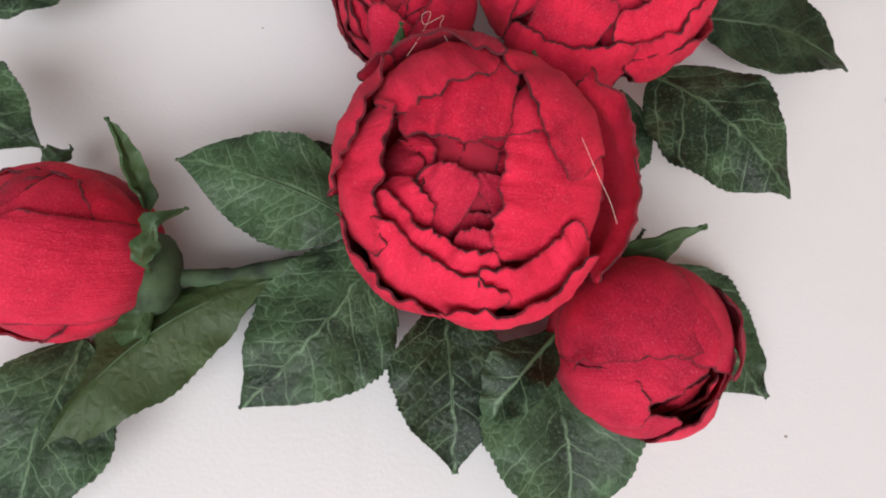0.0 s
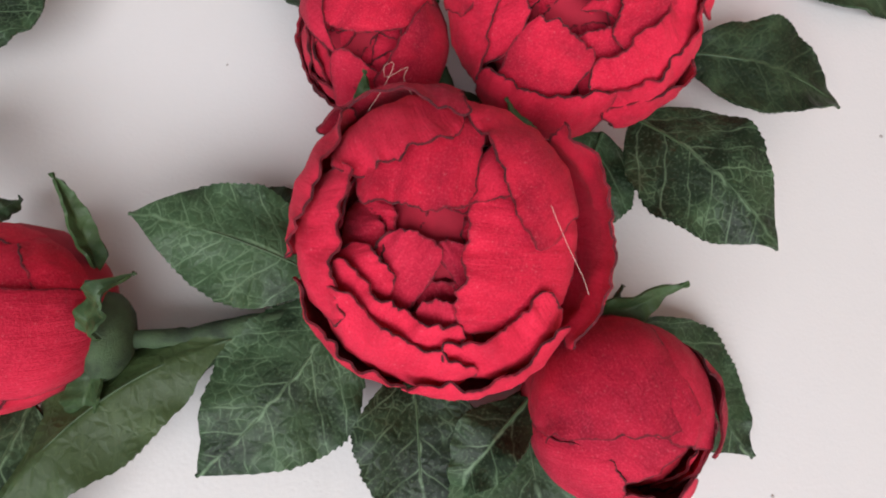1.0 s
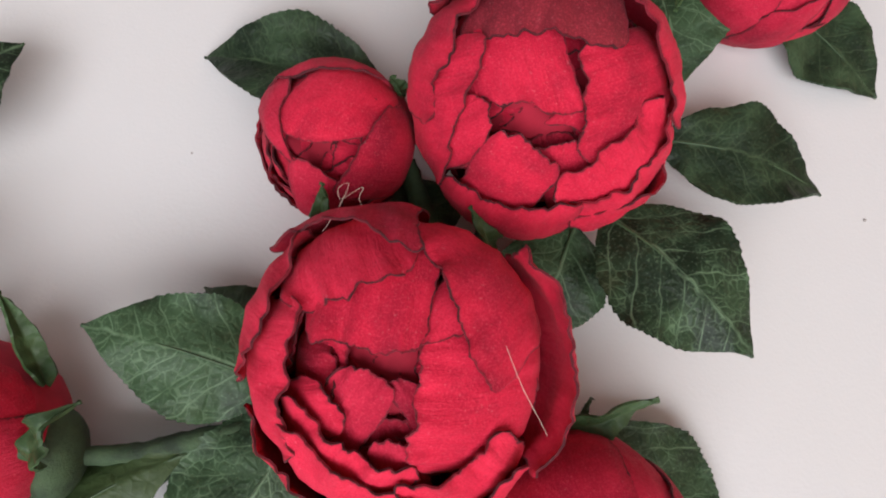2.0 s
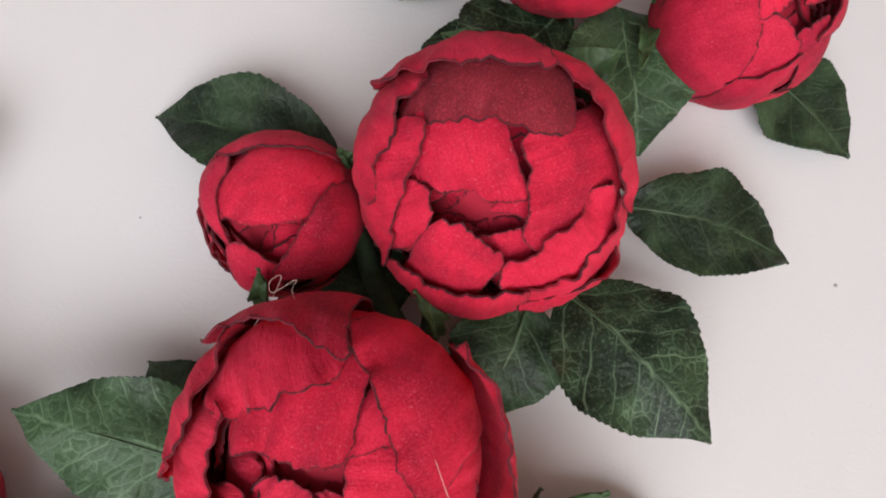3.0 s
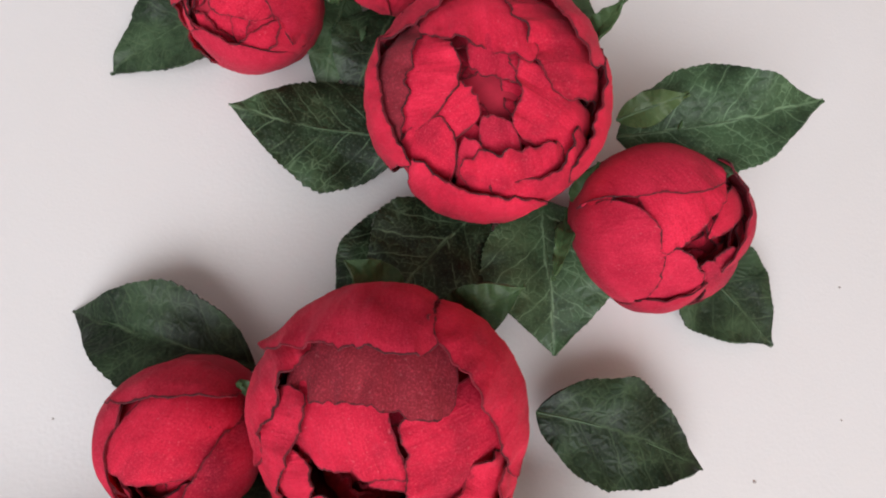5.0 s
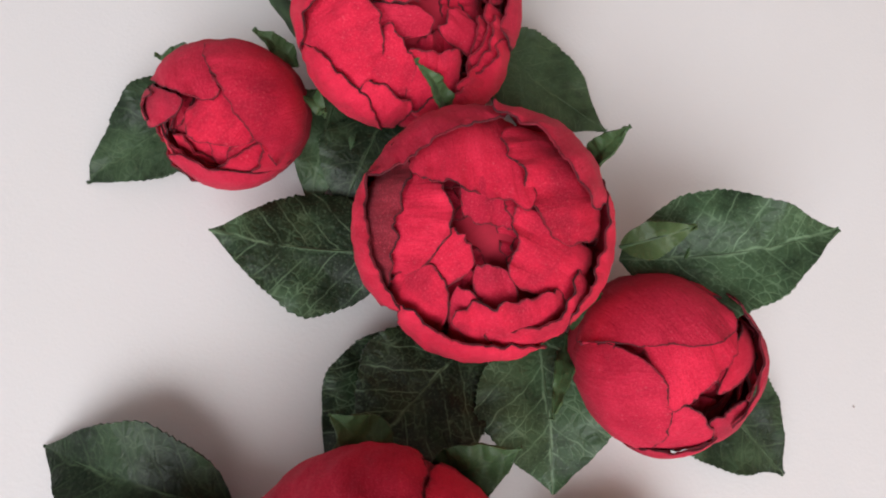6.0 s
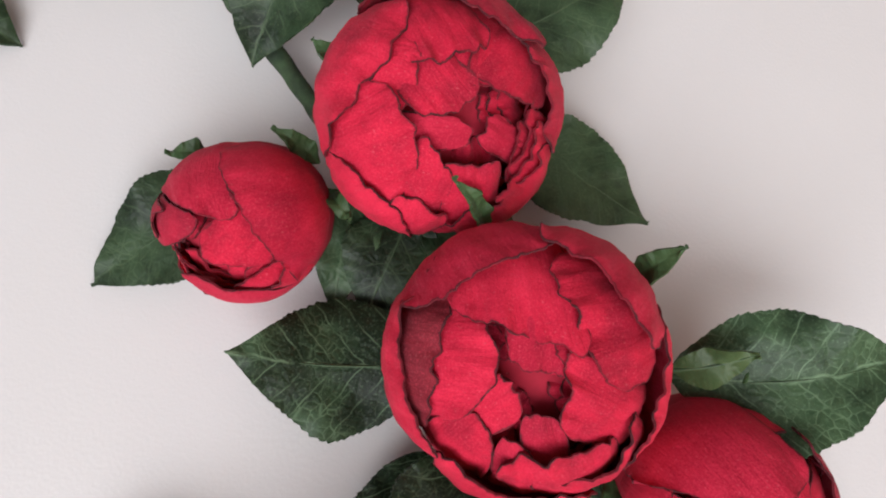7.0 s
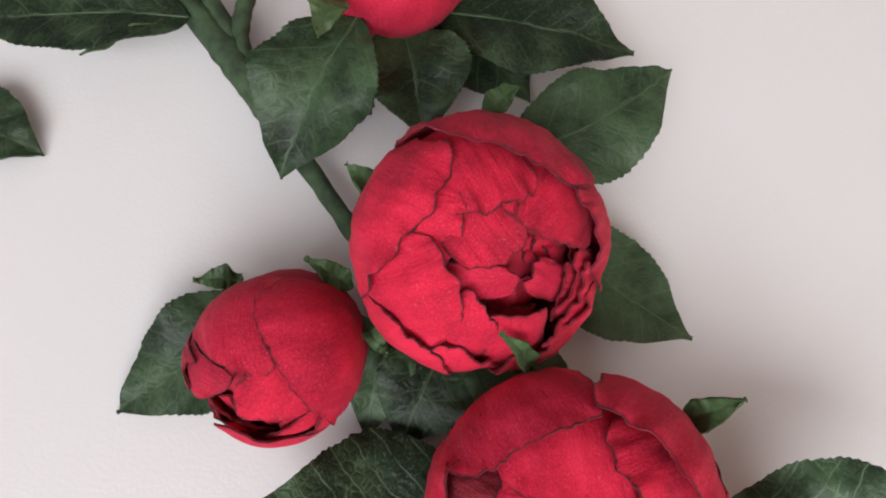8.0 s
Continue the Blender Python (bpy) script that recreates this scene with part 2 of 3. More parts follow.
def petal(R, H, az, half, off, rim, drop, skew, layer, flare, seed, thick=0.00045):
    """One cupped petal on a shell round the flower's axis. Degrees: azimuth, half width, sideways offset, the rim's angle
    from the axis, how far its corners fall and how far it slants. layer: 0 is the outermost shell. flare: metres."""
    s, h, deep = np.interp(layer, range(7), SHELL), np.interp(layer, range(7), RISE), max(H, 0.029 * R / 0.032)
    out, across = Vector((math.cos(radians(az)), math.sin(radians(az)), 0)), Vector((-math.sin(radians(az)), math.cos(radians(az)), 0))
    base, k = radians(142), half / 38 * R / 0.03
    nu, nv = 46, 24
    rows, uvs, rims = [], [], []
    for j in range(nv):
        v = 1 - (1 - j / (nv - 1)) ** 1.5
        row, uvr, edge = [], [], []
        lip, tip = step(0.80, 1.0, v), step(0.9, 1.0, v)
        for i in range(nu):
            u = 2 * i / (nu - 1) - 1
            beta = radians(off * step(0, 0.7, v) + half * u * (0.62 + 0.38 * step(0, 0.6, v)) + (1.8 * wave(v * 7, seed, 8 + u) + 0.9 * wave(v * 21, seed, 3 + u)) * abs(u))
            top = radians(rim + drop * abs(u) ** 2.3 + skew * u + 9 * abs(u) ** 9)
            top += 0.035 * wave(u * 2.1 * k, seed * 1.7, 0) + 0.045 * wave(u * 4.7 * k + 0.8 * wave(u * 2, seed, 3), seed * 2.3, 4)
            top += 0.032 * wave(u * 10 * k, seed, 6) + 0.016 * wave(u * 24 * k, seed, 5)
            th = base + (top - base) * v
            push = (flare + 0.0003) * step(0.68, 1.0, v) + 0.0008 * wave(u * 2.2 * k, v * 1.3, seed) * step(0.3, 1, v)
            push += 0.0022 * wave(u * 3.6 * k, seed, 2) * lip - 0.0008 * abs(u) ** 4 + 0.0007 * (1 - u * u) * step(0.35, 0.7, v) * (1 - lip)
            push += (0.0004 + 0.0012 * wave(u * 8 * k, seed, 12) + 0.0003 * wave(u * 19 * k, seed, 15)) * tip
            push += 0.0005 * wave(u * 5 * k, v * 5, seed + 3) + 0.00022 * wave(u * 13 * k, v * 6, seed + 9)
            push *= (1 if R > 0.025 else 0.6) * min(1, half / 22)
            q = (out * math.sin(th) + Vector((0, 0, math.cos(th)))) * math.cos(beta) + across * math.sin(beta)
            tall = h * H if q.z > 0 else deep
            n = Vector((q.x / R, q.y / R, q.z / tall)).normalized()
            row.append(Vector((q.x * s * R, q.y * s * R, q.z * tall)) + n * push)
            uvr.append((i / (nu - 1), v))
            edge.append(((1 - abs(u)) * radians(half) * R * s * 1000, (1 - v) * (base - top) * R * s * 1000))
        rows.append(row)
        uvs.append(uvr)
        rims.append(edge)
    return slab(rows, uvs, thick, rims)


def blade(root, tip, width, arch, fold, bank, seed, blunt=0.43, neck=0.6, thick=0.0006, teeth=1.0, bow=0.0):
    """A leaf from root to tip with a pointed end, toothed edge, folded along its midrib; bank turns it about its length."""
    root, tip = Vector(root), Vector(tip)
    d = tip - root
    length = d.length
    ahead = d.normalized()
    side = ahead.cross(Vector((0, 0, 1))).normalized()
    up = side.cross(ahead)
    turn = Matrix.Rotation(radians(bank), 3, ahead)
    side, up = turn @ side, turn @ up
    nu, nv = 17, 96
    rows, uvs = [], []
    for j in range(nv):
        v = j / (nv - 1)
        far = max(0.0, (v - blunt) / (1 - blunt))
        prof = (math.sin(math.pi / 2 * min(1.0, v / blunt)) + 1e-6) ** neck * (1 - far) * (1 + 0.62 * far - 0.12 * far * far) * (1 - 0.36 * far ** 4)
        w = width / 2 * max(prof, 0.02)
        row, uvr = [], []
        mid = root + d * v + up * (arch * 4 * v * (1 - v)) + side * (bow * 4 * v * (1 - v))
        for i in range(nu):
            u = 2 * i / (nu - 1) - 1
            saw = 1.0 + teeth * ((0.035 + 0.06 * abs(wave(v * 8, seed, 5))) * ((v * 26 + 0.4 * seed + 1.5 * wave(v * 4, seed, 9.0 + (u > 0))) % 1.0) - 0.02 + 0.09 * wave(v * 5, seed, 1.0 if u > 0 else 7.0)) * abs(u) ** 6
            x = u * w * saw
            z = fold * abs(x) + 0.0030 * wave(x * 70, v * 3.2, seed) * (0.3 + abs(u)) + 0.0012 * wave(x * 190, v * 9, seed + 4) * abs(u)
            lean = ahead * (abs(x) * 0.10)
            row.append(mid + side * x + up * z + lean)
            uvr.append((x / 0.05 + 0.5, v * length / 0.05 + 0.37 * seed))
        rows.append(row)
        uvs.append(uvr)
    return slab(rows, uvs, thick)


def tube(points, radii, rounds=10, wob=0.0):
    """A round stem through the points."""
    pts = [Vector(p) for p in points]
    fine, rad = [], []
    for k in range(len(pts) - 1):
        a, b, c, e = pts[max(k - 1, 0)], pts[k], pts[k + 1], pts[min(k + 2, len(pts) - 1)]
        for q in range(8):
            t = q / 8
            fine.append(0.5 * ((2 * b) + (c - a) * t + (2 * a - 5 * b + 4 * c - e) * t * t + (3 * b - a - 3 * c + e) * t ** 3))
            rad.append(radii[k] + (radii[k + 1] - radii[k]) * t)
    fine.append(pts[-1])
    rad.append(radii[-1])
    bm = bmesh.new()
    loops = []
    for k, p in enumerate(fine):
        d = (fine[min(k + 1, len(fine) - 1)] - fine[max(k - 1, 0)]).normalized()
        x = d.cross(Vector((0.13, 0.2, 0.97))).normalized()
        y = d.cross(x)
        loops.append([bm.verts.new(p + (x * math.cos(a) + y * math.sin(a)) * rad[k] * (1 + wob * wave(k * 0.7, a, 3))) for a in [2 * math.pi * q / rounds for q in range(rounds)]])
    for m, o in zip(loops, loops[1:]):
        for q in range(rounds):
            bm.faces.new((m[q], m[(q + 1) % rounds], o[(q + 1) % rounds], o[q])).smooth = True
    bm.faces.new(loops[0][::-1])
    bm.faces.new(loops[-1])
    bmesh.ops.recalc_face_normals(bm, faces=bm.faces)
    return bm


def ellipsoid(rx, rz, at_z, seg=20):
    bm = bmesh.new()
    bmesh.ops.create_uvsphere(bm, u_segments=seg, v_segments=seg // 2, radius=1, matrix=Matrix.Translation((0, 0, at_z)) @ Matrix.Diagonal((rx, rx, rz, 1)))
    for f in bm.faces:
        f.smooth = True
    return bm


ROSETTE = ((2.35, 6, 0.60, 30), (2.9, 4, 0.34, 26), (3.5, 4, 0.22, 24), (4.3, 3, 0.12, 28), (5.2, 2, 0.05, 38))
CONE = ((1.25, 5, 0.58, 36), (1.7, 5, 0.48, 34), (2.4, 4, 0.30, 34), (3.2, 3, 0.18, 34), (4, 2, 0.08, 40), (5, 2, 0.03, 50))
BODIES = {}


def flower(name, label, centre, axis, R, H, seed, fill=ROSETTE):
    """A foam rose or bud: an Empty under it on the table; the guard petals and the tight heart. petal_of() adds the rest."""
    base = new(name)
    base.location = (centre[0], centre[1], 0)
    tagged(base, label, "rose" if name == "foam_rose" else "rosebud", "foam roses on the table" if name == "foam_rose" else "rosebuds among the roses")
    z = Vector(axis).normalized()
    x = (Vector((1, 0, 0)) - z * z.x).normalized()
    m = Matrix((x, z.cross(x), z)).transposed().to_4x4()
    m.translation = (0, 0, centre[2])
    BODIES[base] = [R, H, m, seed]
    draw = random.Random(seed)
    low, deep = (76, 1.9) if fill is ROSETTE else (64, 0.75)
    for k in range(5):
        part("petal", petal(R, H, 72 * k + 20, 42, 0, low, 8, 0, deep + 0.12 * (k % 2), 0.0, seed + 60 + k), RED, base).matrix_basis = m
    # smaller petals wrapped round one another
    for layer, count, rho, half in fill:
        turn = draw.uniform(0, 360)
        for k in range(count):
            rim = math.degrees(math.asin((rho + draw.uniform(-0.03, 0.05)) / np.interp(layer, range(7), SHELL)))
            part("petal", petal(R, H, turn + 360 * k / count + draw.uniform(-12, 12), half, 0, rim, 16, 0, layer + 0.1 * k, draw.uniform(0, 0.0005), seed + 40 + layer * 5 + k), RED, base).matrix_basis = m
    part("heart", ellipsoid(R * (0.58 if fill is ROSETTE else 0.93), H * (0.6 if fill is ROSETTE else 0.9), 0 if fill is ROSETTE else -0.3 * H), HEART, base).matrix_basis = m
    part("calyx", ellipsoid(R * 0.5, H * 0.32, -H * 0.62), SEPAL, base).matrix_basis = m
    return base


def petal_of(base, az, half, off, rim, drop, skew, layer, flare, skin=RED):
    R, H, m, seed = BODIES[base]
    BODIES[base][3] += 1.37
    part("petal", petal(R, H, az, half, off, rim, drop, skew, layer, flare * 0.001, seed), skin, base).matrix_basis = m


def grow(parent, root, tip, width, arch=0.004, fold=0.15, bank=0.0, seed=1.0, sepal=False, skin=None, **more):
    """A leaf or sepal of a flower, in the world's metres."""
    o = parent.location
    bm = blade(root, tip, width, arch, fold, bank, seed, teeth=0.3 if sepal else 1.0, **more)
    bmesh.ops.translate(bm, verts=bm.verts, vec=-o)
    low = min(v.co.z for v in bm.verts)
    for v in bm.verts:
        if v.co.z < 0.0006:
            v.co.z = 0.0006 + 0.0006 * (v.co.z - low) / (0.0006 - low + 1e-9)
    made = part("sepal" if sepal else "leaf", bm, SEPAL if sepal else skin or GREEN, parent, "" if sepal else "dark green foam leaf with paler pressed veins")
    if not sepal:
        a, b, bow = Vector(root), Vector(tip), more.get("bow", 0.0)
        ahead = (b - a).normalized()
        side = ahead.cross(Vector((0, 0, 1))).normalized()
        up = side.cross(ahead)
        turn = Matrix.Rotation(radians(bank), 3, ahead)
        line = [a + (b - a) * v + turn @ up * (arch * 4 * v * (1 - v) - 0.0001) + turn @ side * (bow * 4 * v * (1 - v)) - o for v in (0, 0.25, 0.5, 0.75, 0.97)]
        part("midrib", tube(line, [0.0005, 0.00028, 0.0002, 0.00015, 0.0001], 8), RIB, made)
    return made


def stem(parent, points, radii):
    o = parent.location
    bm = tube(points, radii, 12, 0.25)
    bmesh.ops.translate(bm, verts=bm.verts, vec=-o)
    return part("stem", bm, STEM, parent, "green wrapped wire stem")


def knob(parent, at, r):
    bm = ellipsoid(r, r * 1.1, 0)
    bmesh.ops.scale(bm, vec=(0.72, 1.25, 1.0), verts=bm.verts)
    for v in bm.verts:
        v.co *= 1 + 0.06 * wave(v.co.x * 300, v.co.y * 300, v.co.z * 300)
    bmesh.ops.translate(bm, verts=bm.verts, vec=Vector(at) - parent.location)
    return part("receptacle", bm, STEM, parent, "green swollen base of the bud")


def loose_thread(points, r=0.00005):
    at = Vector(points[0])
    ob = part("loose_thread", tube([Vector(p) - at for p in points], [r] * len(points), 6), THREAD)
    ob.location = at
    return tagged(ob, "fine pale loose thread lying on the red rose", "thread", "threads on the rose")


def crumb(x, y, r, seed):
    bm = ellipsoid(r, r * 0.4, r * 0.3, 10)
    for v in bm.verts:
        v.co.xy *= 1 + 0.5 * wave(v.co.x * 1500, v.co.y * 1500, seed)
    ob = part("crumb", bm, SPECK)
    ob.location = (x, y, 0)
    return tagged(ob, "tiny grey speck lying on the white tabletop", "speck", "specks on the tabletop")


# ---- the room ----
table = new("table")
table.location = (0.1, 0.15, -0.75)
tagged(table, "white painted table under the foam flowers", "table")
bm = box((1.5, 1.0, 0.03), (0, 0, 0.735))
bmesh.ops.bevel(bm, geom=list(bm.edges), offset=0.003, segments=2, affect="EDGES")
part("tabletop", bm, TABLE, table, "white painted board")
for sx in (-1, 1):
    for sy in (-1, 1):
        part("leg", box((0.06, 0.06, 0.72), (0.68 * sx, 0.43 * sy, 0.36)), PAINT, table)

# unseen room added round the table; its beige east wall bounces warm light
tagged(part("floor", box((3.5, 4.0, 0.1), (-0.35, 0.25, -0.80)), BOARDS), "plain wooden floor under the table", "floor", kind="structure")
tagged(part("ceiling", box((3.5, 4.0, 0.1), (-0.35, 0.25, 2.65)), CEILING), "plain white ceiling", "ceiling", kind="structure")
for name, size, at in (("wall_north", (3.5, 0.12, 3.35), (-0.35, 2.19, 0.925)), ("bounce_wall_east", (0.12, 3.76, 3.35), (1.34, 0.25, 0.925)), ("wall_west", (0.12, 3.76, 3.35), (-2.04, 0.25, 0.925))):
    tagged(part(name, box(size, at), WARM_BOUNCE if name == "bounce_wall_east" else PAINT), "unseen added wall in a pale paint", "wall", kind="structure")
south = bmesh.new()
for size, at in (((0.15, 0.12, 3.35), (-2.025, -1.69, 0.925)), ((0.35, 0.12, 3.35), (1.225, -1.69, 0.925)), ((3.0, 0.12, 1.35), (-0.45, -1.69, -0.075)), ((3.0, 0.12, 0.12), (-0.45, -1.69, 2.54))):
    bmesh.ops.create_cube(south, size=1, matrix=Matrix.Translation(at) @ Matrix.Diagonal((*size, 1)))
tagged(part("wall_south", south, PAINT), "pale painted wall with a window opening", "wall", kind="structure")

# ---- the flowers ----
rose_a = flower("foam_rose", "large red foam peony rose, dark petal rims, stray threads on it", (0.0184, 0.0467, 0.031), (-0.160, -0.302, 0.940), 0.031, 0.0236, 1.0)
petal_of(rose_a, 4, 42, 0, 70, 2, 0, 0.25, 2.8)
petal_of(rose_a, 46, 33, 2, 37, 5, 16, 1.1, 0.5)
petal_of(rose_a, 104, 27, 8, 65, -11, 18, 0.1, 2.0, DEEP)
petal_of(rose_a, 160, 30, -4, 51, 16, -1, 0.1, 0.7)
petal_of(rose_a, 121, 25, -6, 34, 5, 3, 0.7, 0.2)
petal_of(rose_a, 86, 24, 11, 14, 1, -0, 1.2, 0.3)
petal_of(rose_a, -4, 30, -5, 10, 2, 1, 1.6, 0.4)
petal_of(rose_a, -178, 29, 0, 37, -3, 5, 0.7, 0.6)
petal_of(rose_a, -112, 33, -1, 35, -2, 5, 0.8, 0.5)
petal_of(rose_a, -124, 30, 0, 27, -7, -2, 1.5, 0.4)
petal_of(rose_a, -158, 14, -1, 22, 4, -4, 2.0, 0.2)
petal_of(rose_a, -57, 23, 4, 39, -6, 3, 0.9, 0.4)
petal_of(rose_a, -75, 30, 7, 58, -16, -2, 0.1, 0.5)
petal_of(rose_a, -139, 29, 5, 60, -4, -2, 0.15, 0.6)
petal_of(rose_a, -123, 15, -9, -2, 5, -3, 2.6, 0.1, DEEP)
petal_of(rose_a, -55, 10, 7, 1, 2, 7, 2.7, 0.1, DEEP)
petal_of(rose_a, -84, 12, 0, 23, -2, 1, 2.0, 0.1, DEEP)
petal_of(rose_a, 57, 15, -8, 29, -1, -14, 1.8, 0.1)
rose_c = flower("foam_rose", "large red foam peony rose, dark petal rims touching a bud", (0.0474, 0.1019, 0.031), (-0.143, -0.507, 0.850), 0.0298, 0.0232, 21.0)
petal_of(rose_c, 103, 35, 5, 52, 3, 11, 0, 2.2, DEEP)
petal_of(rose_c, 33, 36, 3, 52, 1, 3, 0.1, 0.7)
petal_of(rose_c, 159, 29, -4, 49, -2, -1, 0.2, 0.3)
petal_of(rose_c, 89, 36, 5, 31, -3, 2, 0.84, 0.1, DULL_RED)
petal_of(rose_c, 110, 24, 9, 6, -1, 13, 1.4, 0.3)
petal_of(rose_c, 21, 25, -3, 14, -2, 6, 1.1, 0.3)
petal_of(rose_c, -168, 32, -5, 35, 5, 20, 0.7, 0.5)
petal_of(rose_c, -148, 14, -11, 21, 10, 4, 1.2, 0.4)
petal_of(rose_c, -120, 17, 2, 14, -1, 0, 0.9, 0.5)
petal_of(rose_c, -49, 32, 14, 26, -1, 2, 0.8, 0.5)
petal_of(rose_c, -44, 29, 8, 47, -10, 4, 0.3, 0.2)
petal_of(rose_c, -102, 30, -5, 40, -6, -5, 0.2, 0.4)
petal_of(rose_c, -32, 24, -8, 59, -2, 17, 0, 0.1)
petal_of(rose_c, -67, 13, -1, 15, -0, 2, 1.9, 0.2)
petal_of(rose_c, 38, 10, -12, 5, -10, -5, 1.9, 0.1)
rose_e = flower("foam_rose", "large red foam peony rose, dark petal rims with open rosette", (0.0685, 0.1772, 0.031), (-0.137, -0.224, 0.965), 0.0293, 0.0223, 41.0)
petal_of(rose_e, -178, 41, -5, 54, -9, -8, 0, 0.5)
petal_of(rose_e, 123, 33, -3, 42, 5, 2, 0.1, 0.5, DEEP)
petal_of(rose_e, 40, 32, 8, 45, -2, -0, 0, 1.7, DEEP)
petal_of(rose_e, 176, 31, 2, 38, 5, 5, 0.66, 0.3, DULL_RED)
petal_of(rose_e, 101, 28, 2, 16, 1, 15, 1.0, 0.2)
petal_of(rose_e, 16, 32, 14, 23, 6, -4, 0.9, 0.3)
petal_of(rose_e, -179, 26, -2, 14, 21, 4, 1.1, 0.2)
petal_of(rose_e, -132, 16, 2, 29, 18, 5, 1.2, 0.4)
petal_of(rose_e, -25, 17, -0, 17, -3, -7, 1.3, 0.3)
petal_of(rose_e, -67, 26, -1, 34, 2, 6, 0.9, 0.4)
petal_of(rose_e, -97, 34, 2, 53, -2, 10, 0.1, 0.4)
petal_of(rose_e, -7, 34, -2, 59, 5, 7, 0.1, 0.6)
petal_of(rose_e, -52, 27, 0, 55, -14, 2, 0.5, 0.4)
petal_of(rose_e, 86, 15, -4, 1, 0, 2, 1.4, 0.1, DEEP)
petal_of(rose_e, -146, 12, 3, 9, 5, 0, 1.5, 0.1)
petal_of(rose_e, 5, 10, 4, 12, 1, -4, 1.6, 0.1)
petal_of(rose_e, -76, 10, -0, 18, 5, 3, 1.6, 0.2, DEEP)
petal_of(rose_e, -96, 10, -0, 31, 6, 4, 1.2, 0.2, DEEP)
rose_f = flower("foam_rose", "large red foam peony rose, dark petal rims, heart turned aside", (0.0499, 0.232, 0.031), (0.247, -0.371, 0.895), 0.0289, 0.0231, 61.0)
petal_of(rose_f, 93, 39, 0, 40, 15, 25, 0, 2.3, DEEP)
petal_of(rose_f, 150, 38, 13, 45, 15, 12, 0.2, 0.5)
petal_of(rose_f, 109, 23, 4, 23, 2, 2, 0.8, 0.2)
petal_of(rose_f, 48, 22, -6, 16, 5, -12, 0.9, 0.2)
petal_of(rose_f, 168, 24, -2, 27, 10, 2, 1.0, 0.1)
petal_of(rose_f, 76, 16, -0, 11, 3, -4, 1.25, 0.1)
petal_of(rose_f, 7, 27, 7, 37, -6, -6, 0.15, 0.5, DEEP)
petal_of(rose_f, -151, 28, -4, 27, 13, 5, 0.7, 0.2)
petal_of(rose_f, -137, 29, 5, 58, 17, 0, 0.3, 0.3)
petal_of(rose_f, 128, 15, 6, 4, 3, 5, 1.1, 0.2)
petal_of(rose_f, -108, 13, -6, 24, 3, 9, 1.0, 0.2)
petal_of(rose_f, -78, 15, -2, 23, -1, 1, 0.8, 0.3)
petal_of(rose_f, -107, 14, -2, 48, 0, 2, 0.5, 0.3)
petal_of(rose_f, -33, 31, -17, 40, -7, 5, 0.2, 0.4)
petal_of(rose_f, -23, 21, -9, 38, -11, -0, 0.6, 0.5)
petal_of(rose_f, -6, 17, -10, 33, -5, -1, 1.1, 0.4)
petal_of(rose_f, -15, 16, -10, 34, -6, -4, 1.7, 0.4)
petal_of(rose_f, -178, 10, 11, -2, 10, -2, 1.8, 0, DEEP)
petal_of(rose_f, -23, 11, -2, 13, 2, 2, 2.2, 0.1, DEEP)
bud_b = flower("foam_rosebud", "small half-closed red foam rosebud", (0.0554, 0.0137, 0.0215), (0.081, -0.425, 0.901), 0.02, 0.0204, 81.0, CONE)
petal_of(bud_b, -50, 50, 0, 50, 8, 0, 0.9, 0.1, DEEP)
petal_of(bud_b, 108, 50, 21, 19, 7, 12, 0.2, 0.3, DEEP)
petal_of(bud_b, -155, 24, 4, 25, 17, 4, 0.3, 0.3, DEEP)
petal_of(bud_b, 150, 26, 6, -1, 2, 12, 0.65, 0.2, DEEP)
petal_of(bud_b, 63, 23, -7, 11, -1, -2, 0.45, 0.5, DEEP)
petal_of(bud_b, 17, 20, 10, 43, -8, 18, 0, 1.5, DEEP)
petal_of(bud_b, -69, 20, -5, 26, 3, -16, 0, 0.8, DEEP)
petal_of(bud_b, -106, 16, -4, 26, 8, -8, 0.35, 0.4, DEEP)
bud_k = flower("foam_rosebud", "small half-closed red foam rosebud against a large rose", (0.0026, 0.0968, 0.02), (-0.294, -0.544, 0.786), 0.0181, 0.0185, 91.0, CONE)
petal_of(bud_k, -150, 50, 0, 60, 8, 0, 0.9, 0.1, DEEP)
petal_of(bud_k, -100, 46, 0, 60, 8, 0, 0.9, 0.1, DEEP)
petal_of(bud_k, 94, 46, -0, 64, 10, -12, 0, 0.5, DEEP)
petal_of(bud_k, 65, 33, -0, 13, 10, -14, 0.35, 0.3)
petal_of(bud_k, -18, 35, 15, 33, 6, 16, 0.15, 0.2, DEEP)
petal_of(bud_k, 146, 18, -10, 29, -11, -23, 0, 0.4, DEEP)
petal_of(bud_k, -97, 18, 9, 4, 3, 6, 0.1, 0.3, DEEP)
petal_of(bud_k, -63, 14, 6, 59, -12, 31, 0, 0.3, DEEP)
bud_m = flower("foam_rosebud", "small half-closed red foam rosebud with one petal drooping", (0.1127, 0.1498, 0.0225), (0.139, -0.354, 0.925), 0.0215, 0.0226, 101.0, CONE)
petal_of(bud_m, -30, 50, 0, 56, 8, 0, 0.9, 0.1, DEEP)
petal_of(bud_m, 120, 42, 6, 32, 20, 25, 0.2, 0.3, DEEP)
petal_of(bud_m, -159, 48, 11, 32, 32, 21, 0.3, 0.5, DEEP)
petal_of(bud_m, 107, 29, 4, 4, 2, -13, 0.6, 0.2)
petal_of(bud_m, -126, 23, -1, 17, 6, -2, 0.45, 0.3, DEEP)
petal_of(bud_m, 27, 28, 2, 38, -16, 31, 0, 0.8, DEEP)
